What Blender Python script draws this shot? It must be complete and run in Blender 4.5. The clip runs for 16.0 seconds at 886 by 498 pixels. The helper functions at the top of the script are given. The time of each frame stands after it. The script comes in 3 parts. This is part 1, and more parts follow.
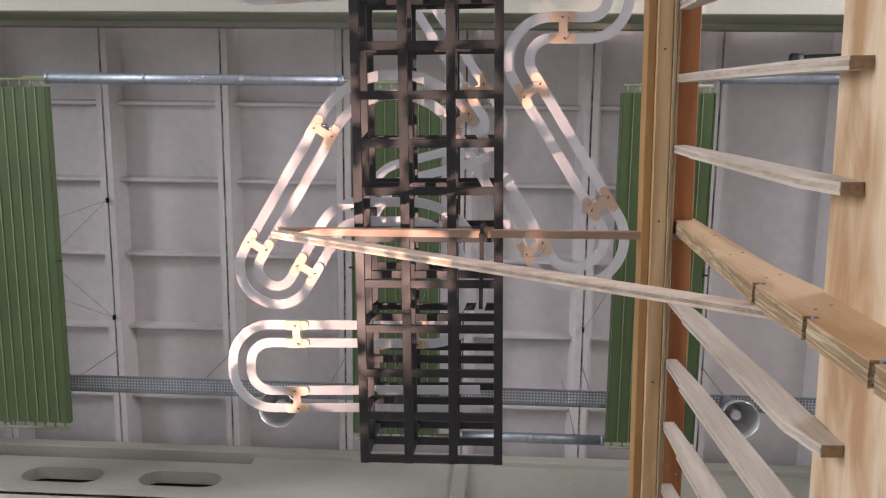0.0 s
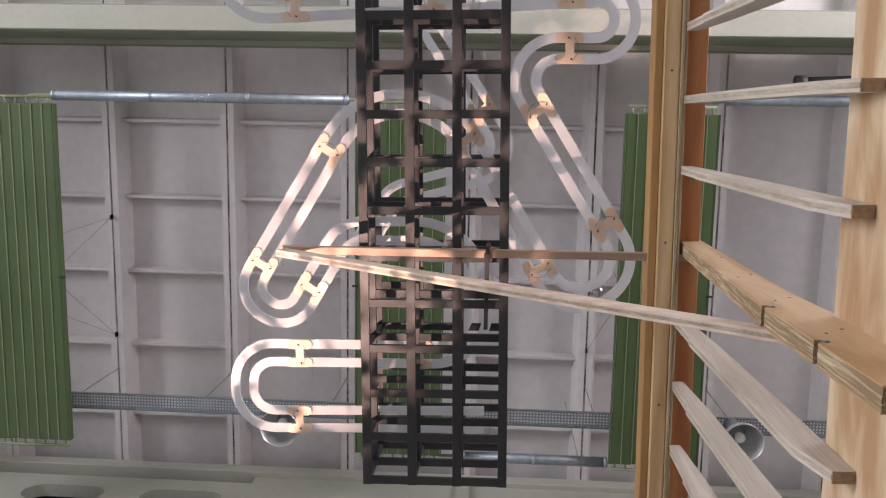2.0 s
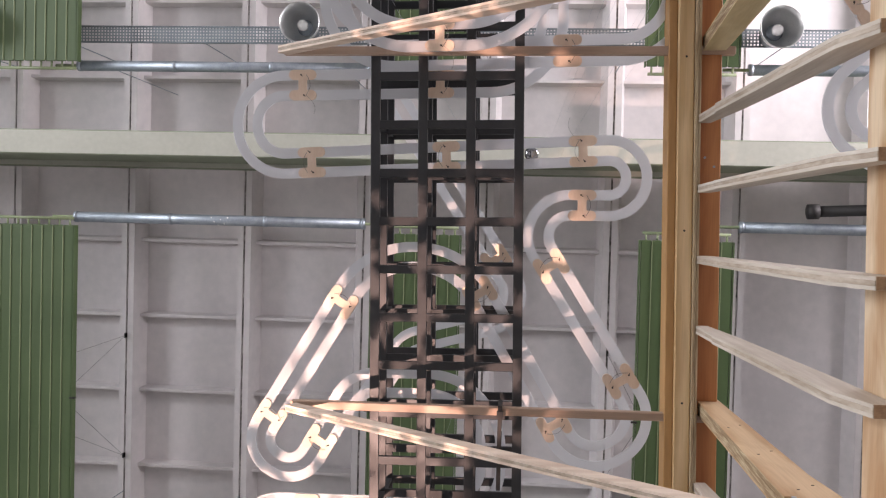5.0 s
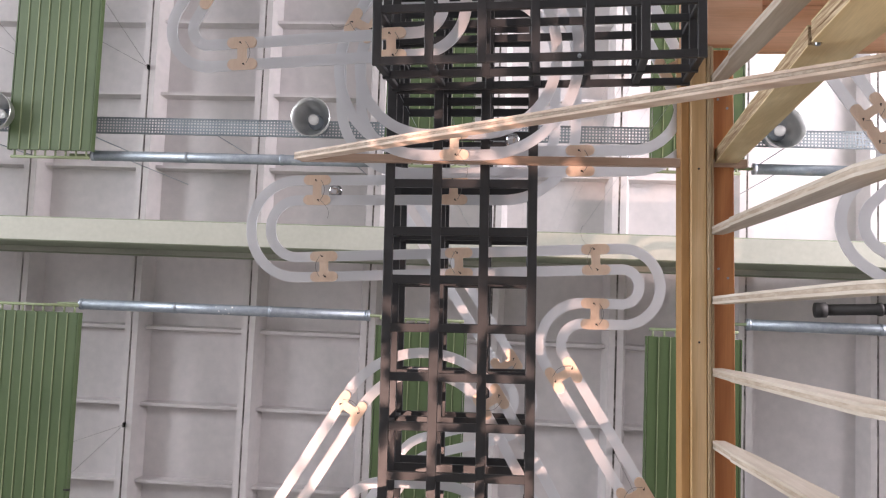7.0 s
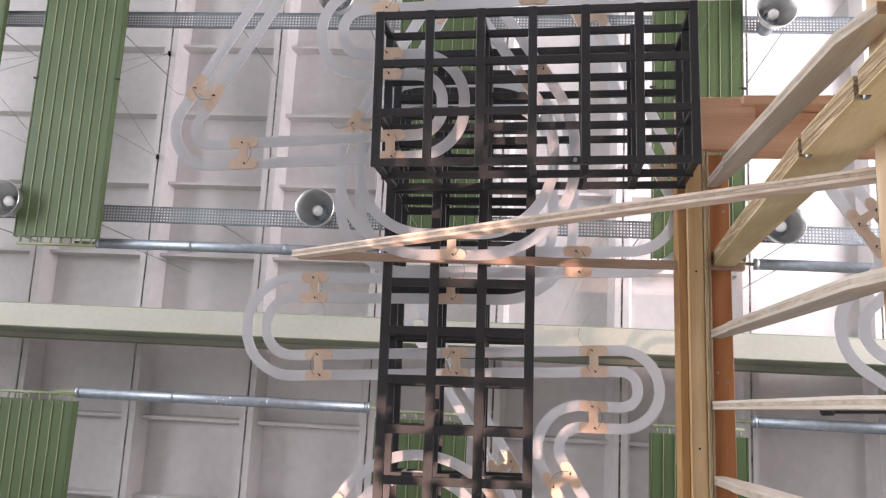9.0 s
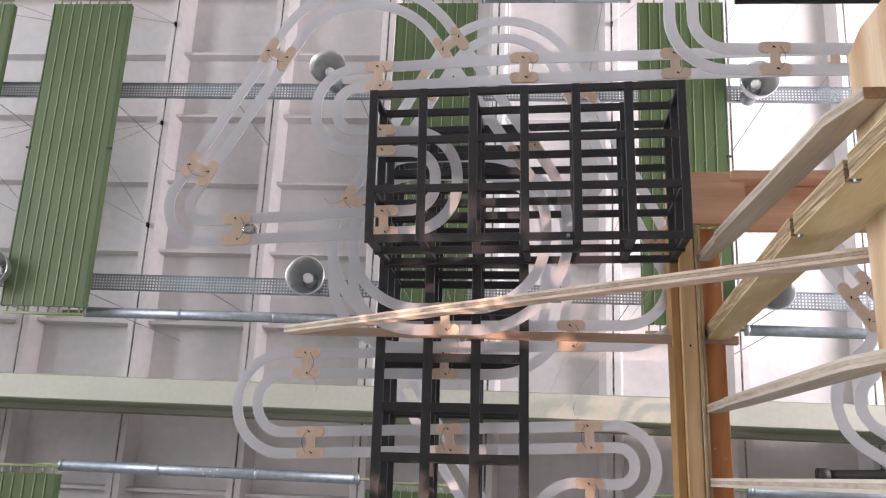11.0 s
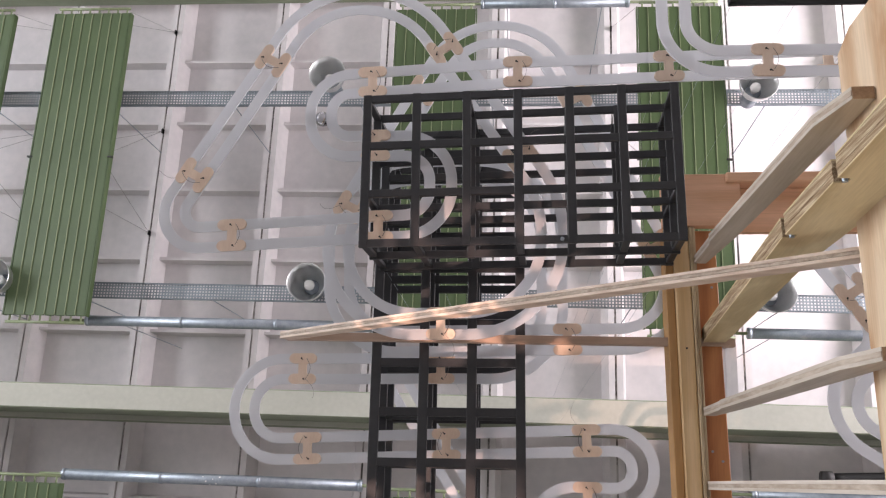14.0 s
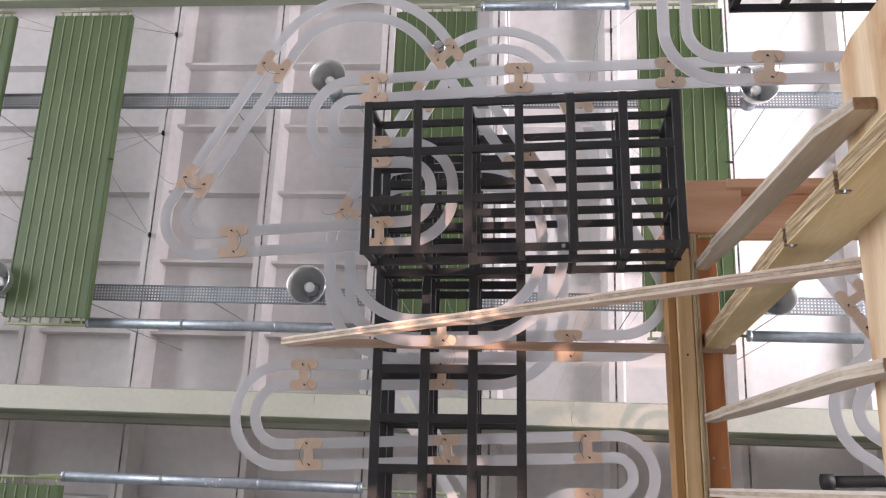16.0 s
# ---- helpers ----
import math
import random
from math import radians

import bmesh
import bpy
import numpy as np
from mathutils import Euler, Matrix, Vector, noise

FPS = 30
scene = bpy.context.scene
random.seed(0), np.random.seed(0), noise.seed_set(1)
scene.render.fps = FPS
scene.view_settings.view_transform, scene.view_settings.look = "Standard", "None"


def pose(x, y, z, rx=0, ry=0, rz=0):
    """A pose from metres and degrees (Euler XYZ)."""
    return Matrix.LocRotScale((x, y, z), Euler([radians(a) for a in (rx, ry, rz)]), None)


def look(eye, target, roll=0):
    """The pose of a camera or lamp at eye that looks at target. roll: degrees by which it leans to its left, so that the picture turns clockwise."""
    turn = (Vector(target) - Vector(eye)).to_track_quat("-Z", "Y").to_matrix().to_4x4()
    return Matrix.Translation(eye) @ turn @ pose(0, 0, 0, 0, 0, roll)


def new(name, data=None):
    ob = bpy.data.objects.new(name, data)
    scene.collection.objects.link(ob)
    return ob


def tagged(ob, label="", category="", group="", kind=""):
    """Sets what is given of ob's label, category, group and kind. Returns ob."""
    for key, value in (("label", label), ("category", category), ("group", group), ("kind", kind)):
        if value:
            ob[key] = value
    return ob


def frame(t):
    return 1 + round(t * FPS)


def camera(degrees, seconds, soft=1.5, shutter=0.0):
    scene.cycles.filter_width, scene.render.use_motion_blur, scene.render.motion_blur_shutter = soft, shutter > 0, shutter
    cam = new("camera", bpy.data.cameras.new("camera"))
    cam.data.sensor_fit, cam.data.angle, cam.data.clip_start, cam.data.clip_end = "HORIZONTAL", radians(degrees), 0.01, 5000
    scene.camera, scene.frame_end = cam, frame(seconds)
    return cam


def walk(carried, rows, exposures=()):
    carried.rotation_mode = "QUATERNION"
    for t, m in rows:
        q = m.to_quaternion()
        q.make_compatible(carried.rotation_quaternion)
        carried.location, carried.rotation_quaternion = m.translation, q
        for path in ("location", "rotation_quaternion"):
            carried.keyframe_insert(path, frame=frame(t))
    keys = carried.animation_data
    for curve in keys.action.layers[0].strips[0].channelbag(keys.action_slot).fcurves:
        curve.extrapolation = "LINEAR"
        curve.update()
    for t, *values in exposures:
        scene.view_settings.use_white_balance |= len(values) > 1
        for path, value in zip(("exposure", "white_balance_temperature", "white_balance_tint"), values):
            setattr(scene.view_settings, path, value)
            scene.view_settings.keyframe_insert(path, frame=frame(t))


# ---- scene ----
cam = camera(55.0, 16.0, soft=1.2)
PATH = [
    (0, (0.611, -0.495, 1.609), (0.493, -0.144, 3.574), 19.5),
    (0.5, (0.604, -0.498, 1.613), (0.485, -0.173, 3.583), 21.4),
    (1, (0.603, -0.502, 1.619), (0.477, -0.192, 3.591), 23.5),
    (1.5, (0.603, -0.496, 1.621), (0.476, -0.19, 3.594), 23.8),
    (2, (0.604, -0.495, 1.62), (0.478, -0.188, 3.592), 23.6),
    (2.5, (0.603, -0.498, 1.623), (0.477, -0.194, 3.595), 23.9),
    (3, (0.599, -0.506, 1.625), (0.466, -0.207, 3.598), 25.3),
    (3.5, (0.602, -0.535, 1.63), (0.465, -0.287, 3.61), 29.6),
    (4, (0.607, -0.579, 1.633), (0.461, -0.431, 3.622), 45.1),
    (4.5, (0.61, -0.601, 1.639), (0.449, -0.505, 3.631), 60.5),
    (6.8, (0.578, -0.668, 1.659), (0.4, -0.814, 3.646), 131.2),
    (7, (0.578, -0.671, 1.656), (0.397, -0.829, 3.641), 133.2),
    (7.5, (0.582, -0.665, 1.656), (0.395, -0.852, 3.638), 137.0),
    (8, (0.586, -0.668, 1.66), (0.389, -0.919, 3.634), 144.4),
    (8.5, (0.592, -0.692, 1.662), (0.39, -1.0, 3.628), 149.3),
    (9, (0.596, -0.704, 1.663), (0.399, -1.067, 3.62), 154.0),
    (9.5, (0.591, -0.726, 1.661), (0.401, -1.15, 3.606), 158.1),
    (9.7, (0.571, -0.722, 1.657), (0.396, -1.169, 3.599), 160.8),
    (11.8, (0.601, -0.75, 1.659), (0.42, -1.266, 3.583), 162.3),
    (12, (0.604, -0.754, 1.658), (0.421, -1.27, 3.582), 162.0),
    (12.5, (0.603, -0.748, 1.656), (0.421, -1.27, 3.579), 162.3),
    (13, (0.603, -0.738, 1.659), (0.42, -1.261, 3.581), 162.2),
    (13.5, (0.603, -0.734, 1.66), (0.42, -1.259, 3.581), 162.2),
    (14, (0.606, -0.729, 1.662), (0.422, -1.254, 3.583), 162.2),
    (14.5, (0.613, -0.73, 1.662), (0.427, -1.259, 3.582), 162.3),
    (15, (0.612, -0.729, 1.661), (0.426, -1.257, 3.581), 162.3),
    (15.5, (0.606, -0.733, 1.66), (0.422, -1.259, 3.581), 162.3),
    (16, (0.603, -0.743, 1.657), (0.419, -1.27, 3.577), 162.3),
]
EXPOSURE = -1.05
walk(cam, [(t, look(eye, target, roll)) for t, eye, target, roll in PATH],
     [(0.0, EXPOSURE - 0.2), (3.5, EXPOSURE - 0.2), (5.5, EXPOSURE), (7.0, EXPOSURE + 0.17), (9.5, EXPOSURE + 0.14), (12.0, EXPOSURE - 0.02), (16.0, EXPOSURE - 0.02)])

# ---- light ----
world = bpy.data.worlds.new("sky")
scene.world = world
world.use_nodes = True
wn = world.node_tree.nodes
sky = wn.new("ShaderNodeTexSky")
sky.sky_type, sky.sun_disc = "NISHITA", False
sky.sun_elevation, sky.sun_rotation = radians(28), radians(60)
world.node_tree.links.new(sky.outputs[0], wn["Background"].inputs[0])
wn["Background"].inputs[1].default_value = 0.1


def area(name, m, sx, sy, watts, colour):
    d = bpy.data.lights.new(name, "AREA")
    d.shape, d.size, d.size_y, d.energy, d.color = "RECTANGLE", sx, sy, watts, colour
    ob = new(name, d)
    ob.matrix_world = m
    return ob


DAY = (1.0, 0.915, 0.975)
# daylight lamps in window bands assumed in the four unseen walls
area("window_light_east", look((8.9, -4.4, 8.2), (0, -9.0, 9.6)), 5.4, 3.6, 3500, DAY)
area("window_light_north", look((-5, -19.8, 5.0), (-4, 0, 3.0)), 12.0, 6.0, 1400, DAY)
area("window_light_west", look((-13.9, -5.2, 4.7), (-4, -2.6, 2.6)), 7.2, 4.6, 3900, (0.94, 0.94, 1.0))
# added fill for faces turned to +y, no window known there
area("fill_light_south", look((-5, 6.8, 4.0), (-5, 0, 1.5)), 10.0, 3.0, 260, DAY)

# added spot lamps standing in for sun off the floor, patched by noise


def floor_spot(source, target, watts, cone, blend, scale, lo, hi):
    lamp = bpy.data.lights.new("floor_spot", "SPOT")
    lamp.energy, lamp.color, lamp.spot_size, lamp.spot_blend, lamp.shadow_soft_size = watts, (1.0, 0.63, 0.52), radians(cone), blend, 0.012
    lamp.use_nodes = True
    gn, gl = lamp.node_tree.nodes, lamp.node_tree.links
    ray, mapping, beam_noise, band = gn.new("ShaderNodeTexCoord"), gn.new("ShaderNodeMapping"), gn.new("ShaderNodeTexNoise"), gn.new("ShaderNodeValToRGB")
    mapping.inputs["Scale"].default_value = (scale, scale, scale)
    beam_noise.inputs["Scale"].default_value, beam_noise.inputs["Detail"].default_value = 1.0, 2.0
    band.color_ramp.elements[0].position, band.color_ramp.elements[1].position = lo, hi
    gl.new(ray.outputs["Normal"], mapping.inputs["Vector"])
    gl.new(mapping.outputs[0], beam_noise.inputs["Vector"])
    gl.new(beam_noise.outputs["Fac"], band.inputs[0])
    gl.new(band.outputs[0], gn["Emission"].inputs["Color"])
    new("floor_spot", lamp).matrix_world = look(source, target)


floor_spot((-1.5, 1.5, 0.15), (-0.12, 0.1, 4.1), 4600, 15, 0.5, 40, 0.42, 0.50)
floor_spot((-1.5, 1.5, 0.16), (0.33, -0.3, 4.1), 4600, 12, 0.5, 55, 0.505, 0.525)
floor_spot((-1.5, 1.5, 0.18), (0.34, -1.30, 3.73), 600, 4.4, 0.6, 30, 0.30, 0.42)
floor_spot((-1.5, 1.5, 0.17), (0.45, -1.15, 3.8), 4200, 7, 0.5, 90, 0.51, 0.55)


# ---- materials ----
def material(name, colour, rough=0.6, metal=0.0, second=None, scale=8.0, stretch=(1, 1, 1), bump=0.1, fine=60.0, detail=6.0, contrast=(0.35, 0.65), per_object=0.0):
    """A surface with broad and fine variation in its own space, in metres."""
    m = bpy.data.materials.new(name)
    m.use_nodes = True
    n, l = m.node_tree.nodes, m.node_tree.links
    b = n["Principled BSDF"]
    geo = n.new("ShaderNodeNewGeometry")
    mp = n.new("ShaderNodeMapping")
    mp.inputs["Scale"].default_value = stretch
    l.new(geo.outputs["Position"], mp.inputs["Vector"])
    big = n.new("ShaderNodeTexNoise")
    big.inputs["Scale"].default_value, big.inputs["Detail"].default_value = scale, detail
    l.new(mp.outputs[0], big.inputs["Vector"])
    small = n.new("ShaderNodeTexNoise")
    small.inputs["Scale"].default_value, small.inputs["Detail"].default_value = fine, 4
    l.new(mp.outputs[0], small.inputs["Vector"])
    add = n.new("ShaderNodeMath")
    add.operation = "MULTIPLY_ADD"
    add.inputs[1].default_value = 0.35
    l.new(small.outputs["Fac"], add.inputs[0])
    mul = n.new("ShaderNodeMath")
    mul.operation = "MULTIPLY"
    mul.inputs[1].default_value = 0.65
    l.new(big.outputs["Fac"], mul.inputs[0])
    l.new(mul.outputs[0], add.inputs[2])
    ramp = n.new("ShaderNodeValToRGB")
    ramp.color_ramp.elements[0].position, ramp.color_ramp.elements[1].position = contrast
    second = second or tuple(c * 0.8 for c in colour)
    ramp.color_ramp.elements[0].color, ramp.color_ramp.elements[1].color = (*second, 1), (*colour, 1)
    l.new(add.outputs[0], ramp.inputs[0])
    out = ramp.outputs[0]
    if per_object:
        info = n.new("ShaderNodeObjectInfo")
        hue = n.new("ShaderNodeHueSaturation")
        rng = n.new("ShaderNodeMapRange")
        rng.inputs["To Min"].default_value, rng.inputs["To Max"].default_value = 1 - per_object, 1 + per_object
        l.new(info.outputs["Random"], rng.inputs["Value"])
        l.new(rng.outputs[0], hue.inputs["Value"])
        l.new(out, hue.inputs["Color"])
        out = hue.outputs[0]
    l.new(out, b.inputs["Base Color"])
    rr = n.new("ShaderNodeMapRange")
    rr.inputs["To Min"].default_value, rr.inputs["To Max"].default_value = max(0, rough - 0.1), min(1, rough + 0.1)
    l.new(small.outputs["Fac"], rr.inputs["Value"])
    l.new(rr.outputs[0], b.inputs["Roughness"])
    b.inputs["Metallic"].default_value = metal
    if bump:
        bp = n.new("ShaderNodeBump")
        bp.inputs["Strength"].default_value, bp.inputs["Distance"].default_value = bump, 0.004
        l.new(add.outputs[0], bp.inputs["Height"])
        l.new(bp.outputs[0], b.inputs["Normal"])
    return m


CONCRETE = material("whitewashed_concrete", (0.71, 0.67, 0.67), 0.85, second=(0.57, 0.55, 0.555), scale=0.5, fine=9, bump=0.15)
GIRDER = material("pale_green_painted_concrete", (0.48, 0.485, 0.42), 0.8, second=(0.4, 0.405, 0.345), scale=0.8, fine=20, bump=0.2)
# sage green of the sides, with their shade put into the colour
GIRDER_SIDE = material("shaded_green_girder_side", (0.25, 0.285, 0.2), 0.75, second=(0.2, 0.23, 0.16), scale=0.8, fine=20, bump=0.2)
JOINT = material("dark_joint", (0.12, 0.11, 0.10), 0.95, second=(0.5, 0.47, 0.45), scale=3, fine=30, contrast=(0.42, 0.58))
GREEN = material("green_lacquer", (0.066, 0.104, 0.038), 0.5, second=(0.052, 0.085, 0.03), scale=1.5, fine=40, bump=0.05)
GREEN_DARK = material("green_lacquer_seam", (0.22, 0.26, 0.14), 0.5, second=(0.17, 0.21, 0.11), scale=3)
ZINC = material("galvanised_steel", (0.38, 0.42, 0.46), 0.48, 0.75, second=(0.26, 0.3, 0.34), scale=14, fine=70, bump=0.05)
TRAY = material("dull_galvanised_tray", (0.27, 0.31, 0.33), 0.6, 0.5, second=(0.18, 0.21, 0.23), scale=6, fine=50, bump=0.05)
BLACK = material("black_painted_steel", (0.028, 0.03, 0.0335), 0.5, 0.0, second=(0.018, 0.0195, 0.022), scale=20, fine=160, bump=0.08, per_object=0.15)
CABLE = material("weathered_steel_cable", (0.2, 0.19, 0.18), 0.6, 0.4, scale=20)
IRON = material("dark_iron", (0.03, 0.028, 0.027), 0.6, 0.3, scale=10)
BEECH_Z = material("birch_plywood", (0.6, 0.55, 0.48), 0.6, second=(0.4, 0.345, 0.28), scale=26, stretch=(1, 1, 0.07), fine=150, contrast=(0.38, 0.68), bump=0.1, per_object=0.08)
PINE_DARK = material("pine_lath", (0.5, 0.295, 0.115), 0.6, second=(0.36, 0.195, 0.07), scale=9, stretch=(1.0, 0.12, 1.0), fine=120, bump=0.12)
END_GRAIN = material("end_grain", (0.36, 0.25, 0.16), 0.8, second=(0.24, 0.16, 0.1), scale=90, fine=300)
PLY_EDGE = material("plywood_edge", (0.58, 0.48, 0.32), 0.75, second=(0.24, 0.16, 0.085), contrast=(0.46, 0.66), scale=60, stretch=(3.0, 3.0, 0.12), fine=200, bump=0.3)
PLY_EDGE_Y = material("plywood_edge_of_rail", (0.58, 0.48, 0.31), 0.75, second=(0.36, 0.26, 0.15), contrast=(0.4, 0.66), scale=50, stretch=(3.0, 0.1, 3.0), fine=200, bump=0.2)
BEECH_CORE = material("birch_core", (0.5, 0.43, 0.35), 0.75, second=(0.3, 0.24, 0.18), scale=40, stretch=(1, 1, 0.2), fine=160, bump=0.2)
CONNECT = material("birch_connector", (0.82, 0.67, 0.54), 0.6, second=(0.72, 0.56, 0.43), scale=30, stretch=(1, 0.3, 1), fine=200, bump=0.08, per_object=0.12)
FLOOR = material("grey_hall_floor", (0.52, 0.51, 0.51), 0.35, second=(0.44, 0.43, 0.43), scale=0.7, fine=12)
# dark tone standing in for the shade inside the girder openings
VOID_DARK = material("dark_void_fill", (0.1, 0.085, 0.07), 0.8, second=(0.06, 0.05, 0.045), scale=2)
WALL = material("hall_wall_plaster", (0.62, 0.6, 0.56), 0.85, second=(0.54, 0.52, 0.49), scale=0.6, fine=10)
LAMP_IN = material("brushed_reflector", (0.75, 0.76, 0.75), 0.32, 0.9, second=(0.65, 0.66, 0.66), scale=6)
LAMP_GLASS = material("milky_bulb", (0.82, 0.82, 0.8), 0.25, second=(0.78, 0.78, 0.76), scale=5)
STEEL = material("polished_steel", (0.52, 0.53, 0.55), 0.12, 1.0, second=(0.4, 0.4, 0.42), scale=10, bump=0)


def figured(name, light, dark, cross, along, rough=0.6, scale=7.0, distortion=5.0, run=0.16, lo=0.45, hi=0.9):
    """Rotary-cut plywood: wandering bands of early and late wood, fine pores along the grain."""
    m = bpy.data.materials.new(name)
    m.use_nodes = True
    n, l = m.node_tree.nodes, m.node_tree.links
    b = n["Principled BSDF"]
    geo, mp, mf = n.new("ShaderNodeNewGeometry"), n.new("ShaderNodeMapping"), n.new("ShaderNodeMapping")
    stretch = [0.5, 0.5, 0.5]
    stretch["xyz".index(cross)], stretch["xyz".index(along)] = 1.0, run
    mp.inputs["Scale"].default_value = stretch
    mf.inputs["Scale"].default_value = [v if i != "xyz".index(along) else 0.03 for i, v in enumerate((1, 1, 1))]
    l.new(geo.outputs["Position"], mp.inputs["Vector"])
    l.new(geo.outputs["Position"], mf.inputs["Vector"])
    wave = n.new("ShaderNodeTexWave")
    wave.bands_direction = cross.upper()
    wave.inputs["Scale"].default_value, wave.inputs["Distortion"].default_value = scale, distortion
    wave.inputs["Detail"].default_value, wave.inputs["Detail Scale"].default_value = 3.0, 1.2
    l.new(mp.outputs[0], wave.inputs["Vector"])
    pore = n.new("ShaderNodeTexNoise")
    pore.inputs["Scale"].default_value, pore.inputs["Detail"].default_value = 260, 3
    l.new(mf.outputs[0], pore.inputs["Vector"])
    broad = n.new("ShaderNodeTexNoise")
    broad.inputs["Scale"].default_value, broad.inputs["Detail"].default_value, broad.inputs["Distortion"].default_value = 9.0, 4.0, 1.5
    l.new(mp.outputs[0], broad.inputs["Vector"])
    mix = n.new("ShaderNodeMath")
    mix.operation = "MULTIPLY_ADD"
    mix.inputs[1].default_value = 0.32
    l.new(wave.outputs["Fac"], mix.inputs[0])
    l.new(broad.outputs["Fac"], mix.inputs[2])
    ramp = n.new("ShaderNodeValToRGB")
    ramp.color_ramp.elements[0].position, ramp.color_ramp.elements[1].position = lo, hi
    ramp.color_ramp.elements[0].color, ramp.color_ramp.elements[1].color = (*light, 1), (*dark, 1)
    l.new(mix.outputs[0], ramp.inputs[0])
    shade = n.new("ShaderNodeMapRange")
    shade.inputs["To Min"].default_value, shade.inputs["To Max"].default_value = 0.82, 1.14
    l.new(pore.outputs["Fac"], shade.inputs["Value"])
    hue = n.new("ShaderNodeHueSaturation")
    l.new(ramp.outputs[0], hue.inputs["Color"])
    l.new(shade.outputs[0], hue.inputs["Value"])
    l.new(hue.outputs[0], b.inputs["Base Color"])
    b.inputs["Roughness"].default_value = rough
    bp = n.new("ShaderNodeBump")
    bp.inputs["Strength"].default_value, bp.inputs["Distance"].default_value = 0.15, 0.002
    l.new(pore.outputs["Fac"], bp.inputs["Height"])
    l.new(bp.outputs[0], b.inputs["Normal"])
    return m


PLY = figured("plywood_face", (0.66, 0.52, 0.36), (0.43, 0.26, 0.135), "z", "y", scale=2.0, distortion=14.0, run=0.34, lo=0.5, hi=0.86)
PLY_Z = figured("plywood_rib_face", (0.58, 0.41, 0.24), (0.42, 0.26, 0.13), "x", "z", scale=3.0, distortion=12.0, run=0.3, lo=0.5, hi=0.86)
PLY_PALE = figured("pale_plywood_rib_face", (0.68, 0.58, 0.35), (0.52, 0.41, 0.22), "x", "z", scale=3.0, distortion=12.0, run=0.3, lo=0.5, hi=0.86)
PINE_Y = figured("pine_board", (0.74, 0.55, 0.315), (0.54, 0.355, 0.165), "x", "y", scale=5.0, distortion=7.0)
# orange of light bounced onto the undersides, put into the plywood's colour
BOUNCE_ORANGE = figured("bounce_orange_plywood", (0.54, 0.235, 0.085), (0.36, 0.125, 0.04), "x", "y", scale=4.0, distortion=9.0)
BOUNCE_ORANGE_X = figured("bounce_orange_cross_plywood", (0.82, 0.52, 0.34), (0.64, 0.36, 0.21), "y", "x", scale=4.0, distortion=9.0)
ARM_DARK = figured("brown_plywood_strip", (0.46, 0.335, 0.255), (0.34, 0.235, 0.17), "z", "x", scale=6.0, distortion=9.0)
BEECH_X = figured("birch_plywood_arm", (0.68, 0.57, 0.47), (0.54, 0.42, 0.33), "z", "x", scale=6.0, distortion=9.0)


def acrylic():
    m = bpy.data.materials.new("frosted_acrylic")
    m.use_nodes = True
    n, l = m.node_tree.nodes, m.node_tree.links
    b, out = n["Principled BSDF"], n["Material Output"]
    geo, noise_tex, ramp = n.new("ShaderNodeNewGeometry"), n.new("ShaderNodeTexNoise"), n.new("ShaderNodeValToRGB")
    noise_tex.inputs["Scale"].default_value = 9
    ramp.color_ramp.elements[0].color, ramp.color_ramp.elements[1].color = (0.74, 0.755, 0.78, 1), (0.81, 0.82, 0.845, 1)
    l.new(geo.outputs["Position"], noise_tex.inputs["Vector"])
    l.new(noise_tex.outputs["Fac"], ramp.inputs[0])
    l.new(ramp.outputs[0], b.inputs["Base Color"])
    b.inputs["Roughness"].default_value = 0.3
    tl, ts = n.new("ShaderNodeBsdfTranslucent"), n.new("ShaderNodeBsdfTransparent")
    l.new(ramp.outputs[0], tl.inputs["Color"])
    ts.inputs["Color"].default_value = (0.93, 0.95, 0.96, 1)
    m1, m2 = n.new("ShaderNodeMixShader"), n.new("ShaderNodeMixShader")
    m1.inputs[0].default_value, m2.inputs[0].default_value = 0.6, 0.15
    l.new(b.outputs[0], m1.inputs[1])
    l.new(tl.outputs[0], m1.inputs[2])
    l.new(m1.outputs[0], m2.inputs[1])
    l.new(ts.outputs[0], m2.inputs[2])
    l.new(m2.outputs[0], out.inputs["Surface"])
    return m


ACRYLIC = acrylic()


# ---- mesh helpers ----
def thing(name, label, category, group="", kind="", at=(0, 0, 0)):
    ob = new(name)
    ob.empty_display_size = 0.05
    ob.location = at
    return tagged(ob, label, category, group, kind)


def mesh_of(name, bm, mat, smooth=False):
    me = bpy.data.meshes.new(name)
    bmesh.ops.recalc_face_normals(bm, faces=bm.faces)
    bm.to_mesh(me)
    bm.free()
    for m in (mat if isinstance(mat, (list, tuple)) else [mat]):
        me.materials.append(m)
    if smooth:
        for p in me.polygons:
            p.use_smooth = True
    return me


def part(name, bm, mat, parent=None, label="", smooth=False):
    ob = new(name, mesh_of(name, bm, mat, smooth))
    if parent:
        ob.parent = parent
        ob.matrix_parent_inverse = Matrix.Translation(parent.location).inverted() if not parent.parent else Matrix()
    return tagged(ob, label)


def box(bm, x0, x1, y0, y1, z0, z1, bevel=0.0, mat=0):
    m = Matrix.LocRotScale(((x0 + x1) / 2, (y0 + y1) / 2, (z0 + z1) / 2), None, (abs(x1 - x0), abs(y1 - y0), abs(z1 - z0)))
    vs = bmesh.ops.create_cube(bm, size=1, matrix=m)["verts"]
    fs = {f for v in vs for f in v.link_faces}
    for f in fs:
        f.material_index = mat
    if bevel:
        bmesh.ops.bevel(bm, geom=list({e for f in fs for e in f.edges}), offset=bevel, segments=1, affect="EDGES")
    return bm


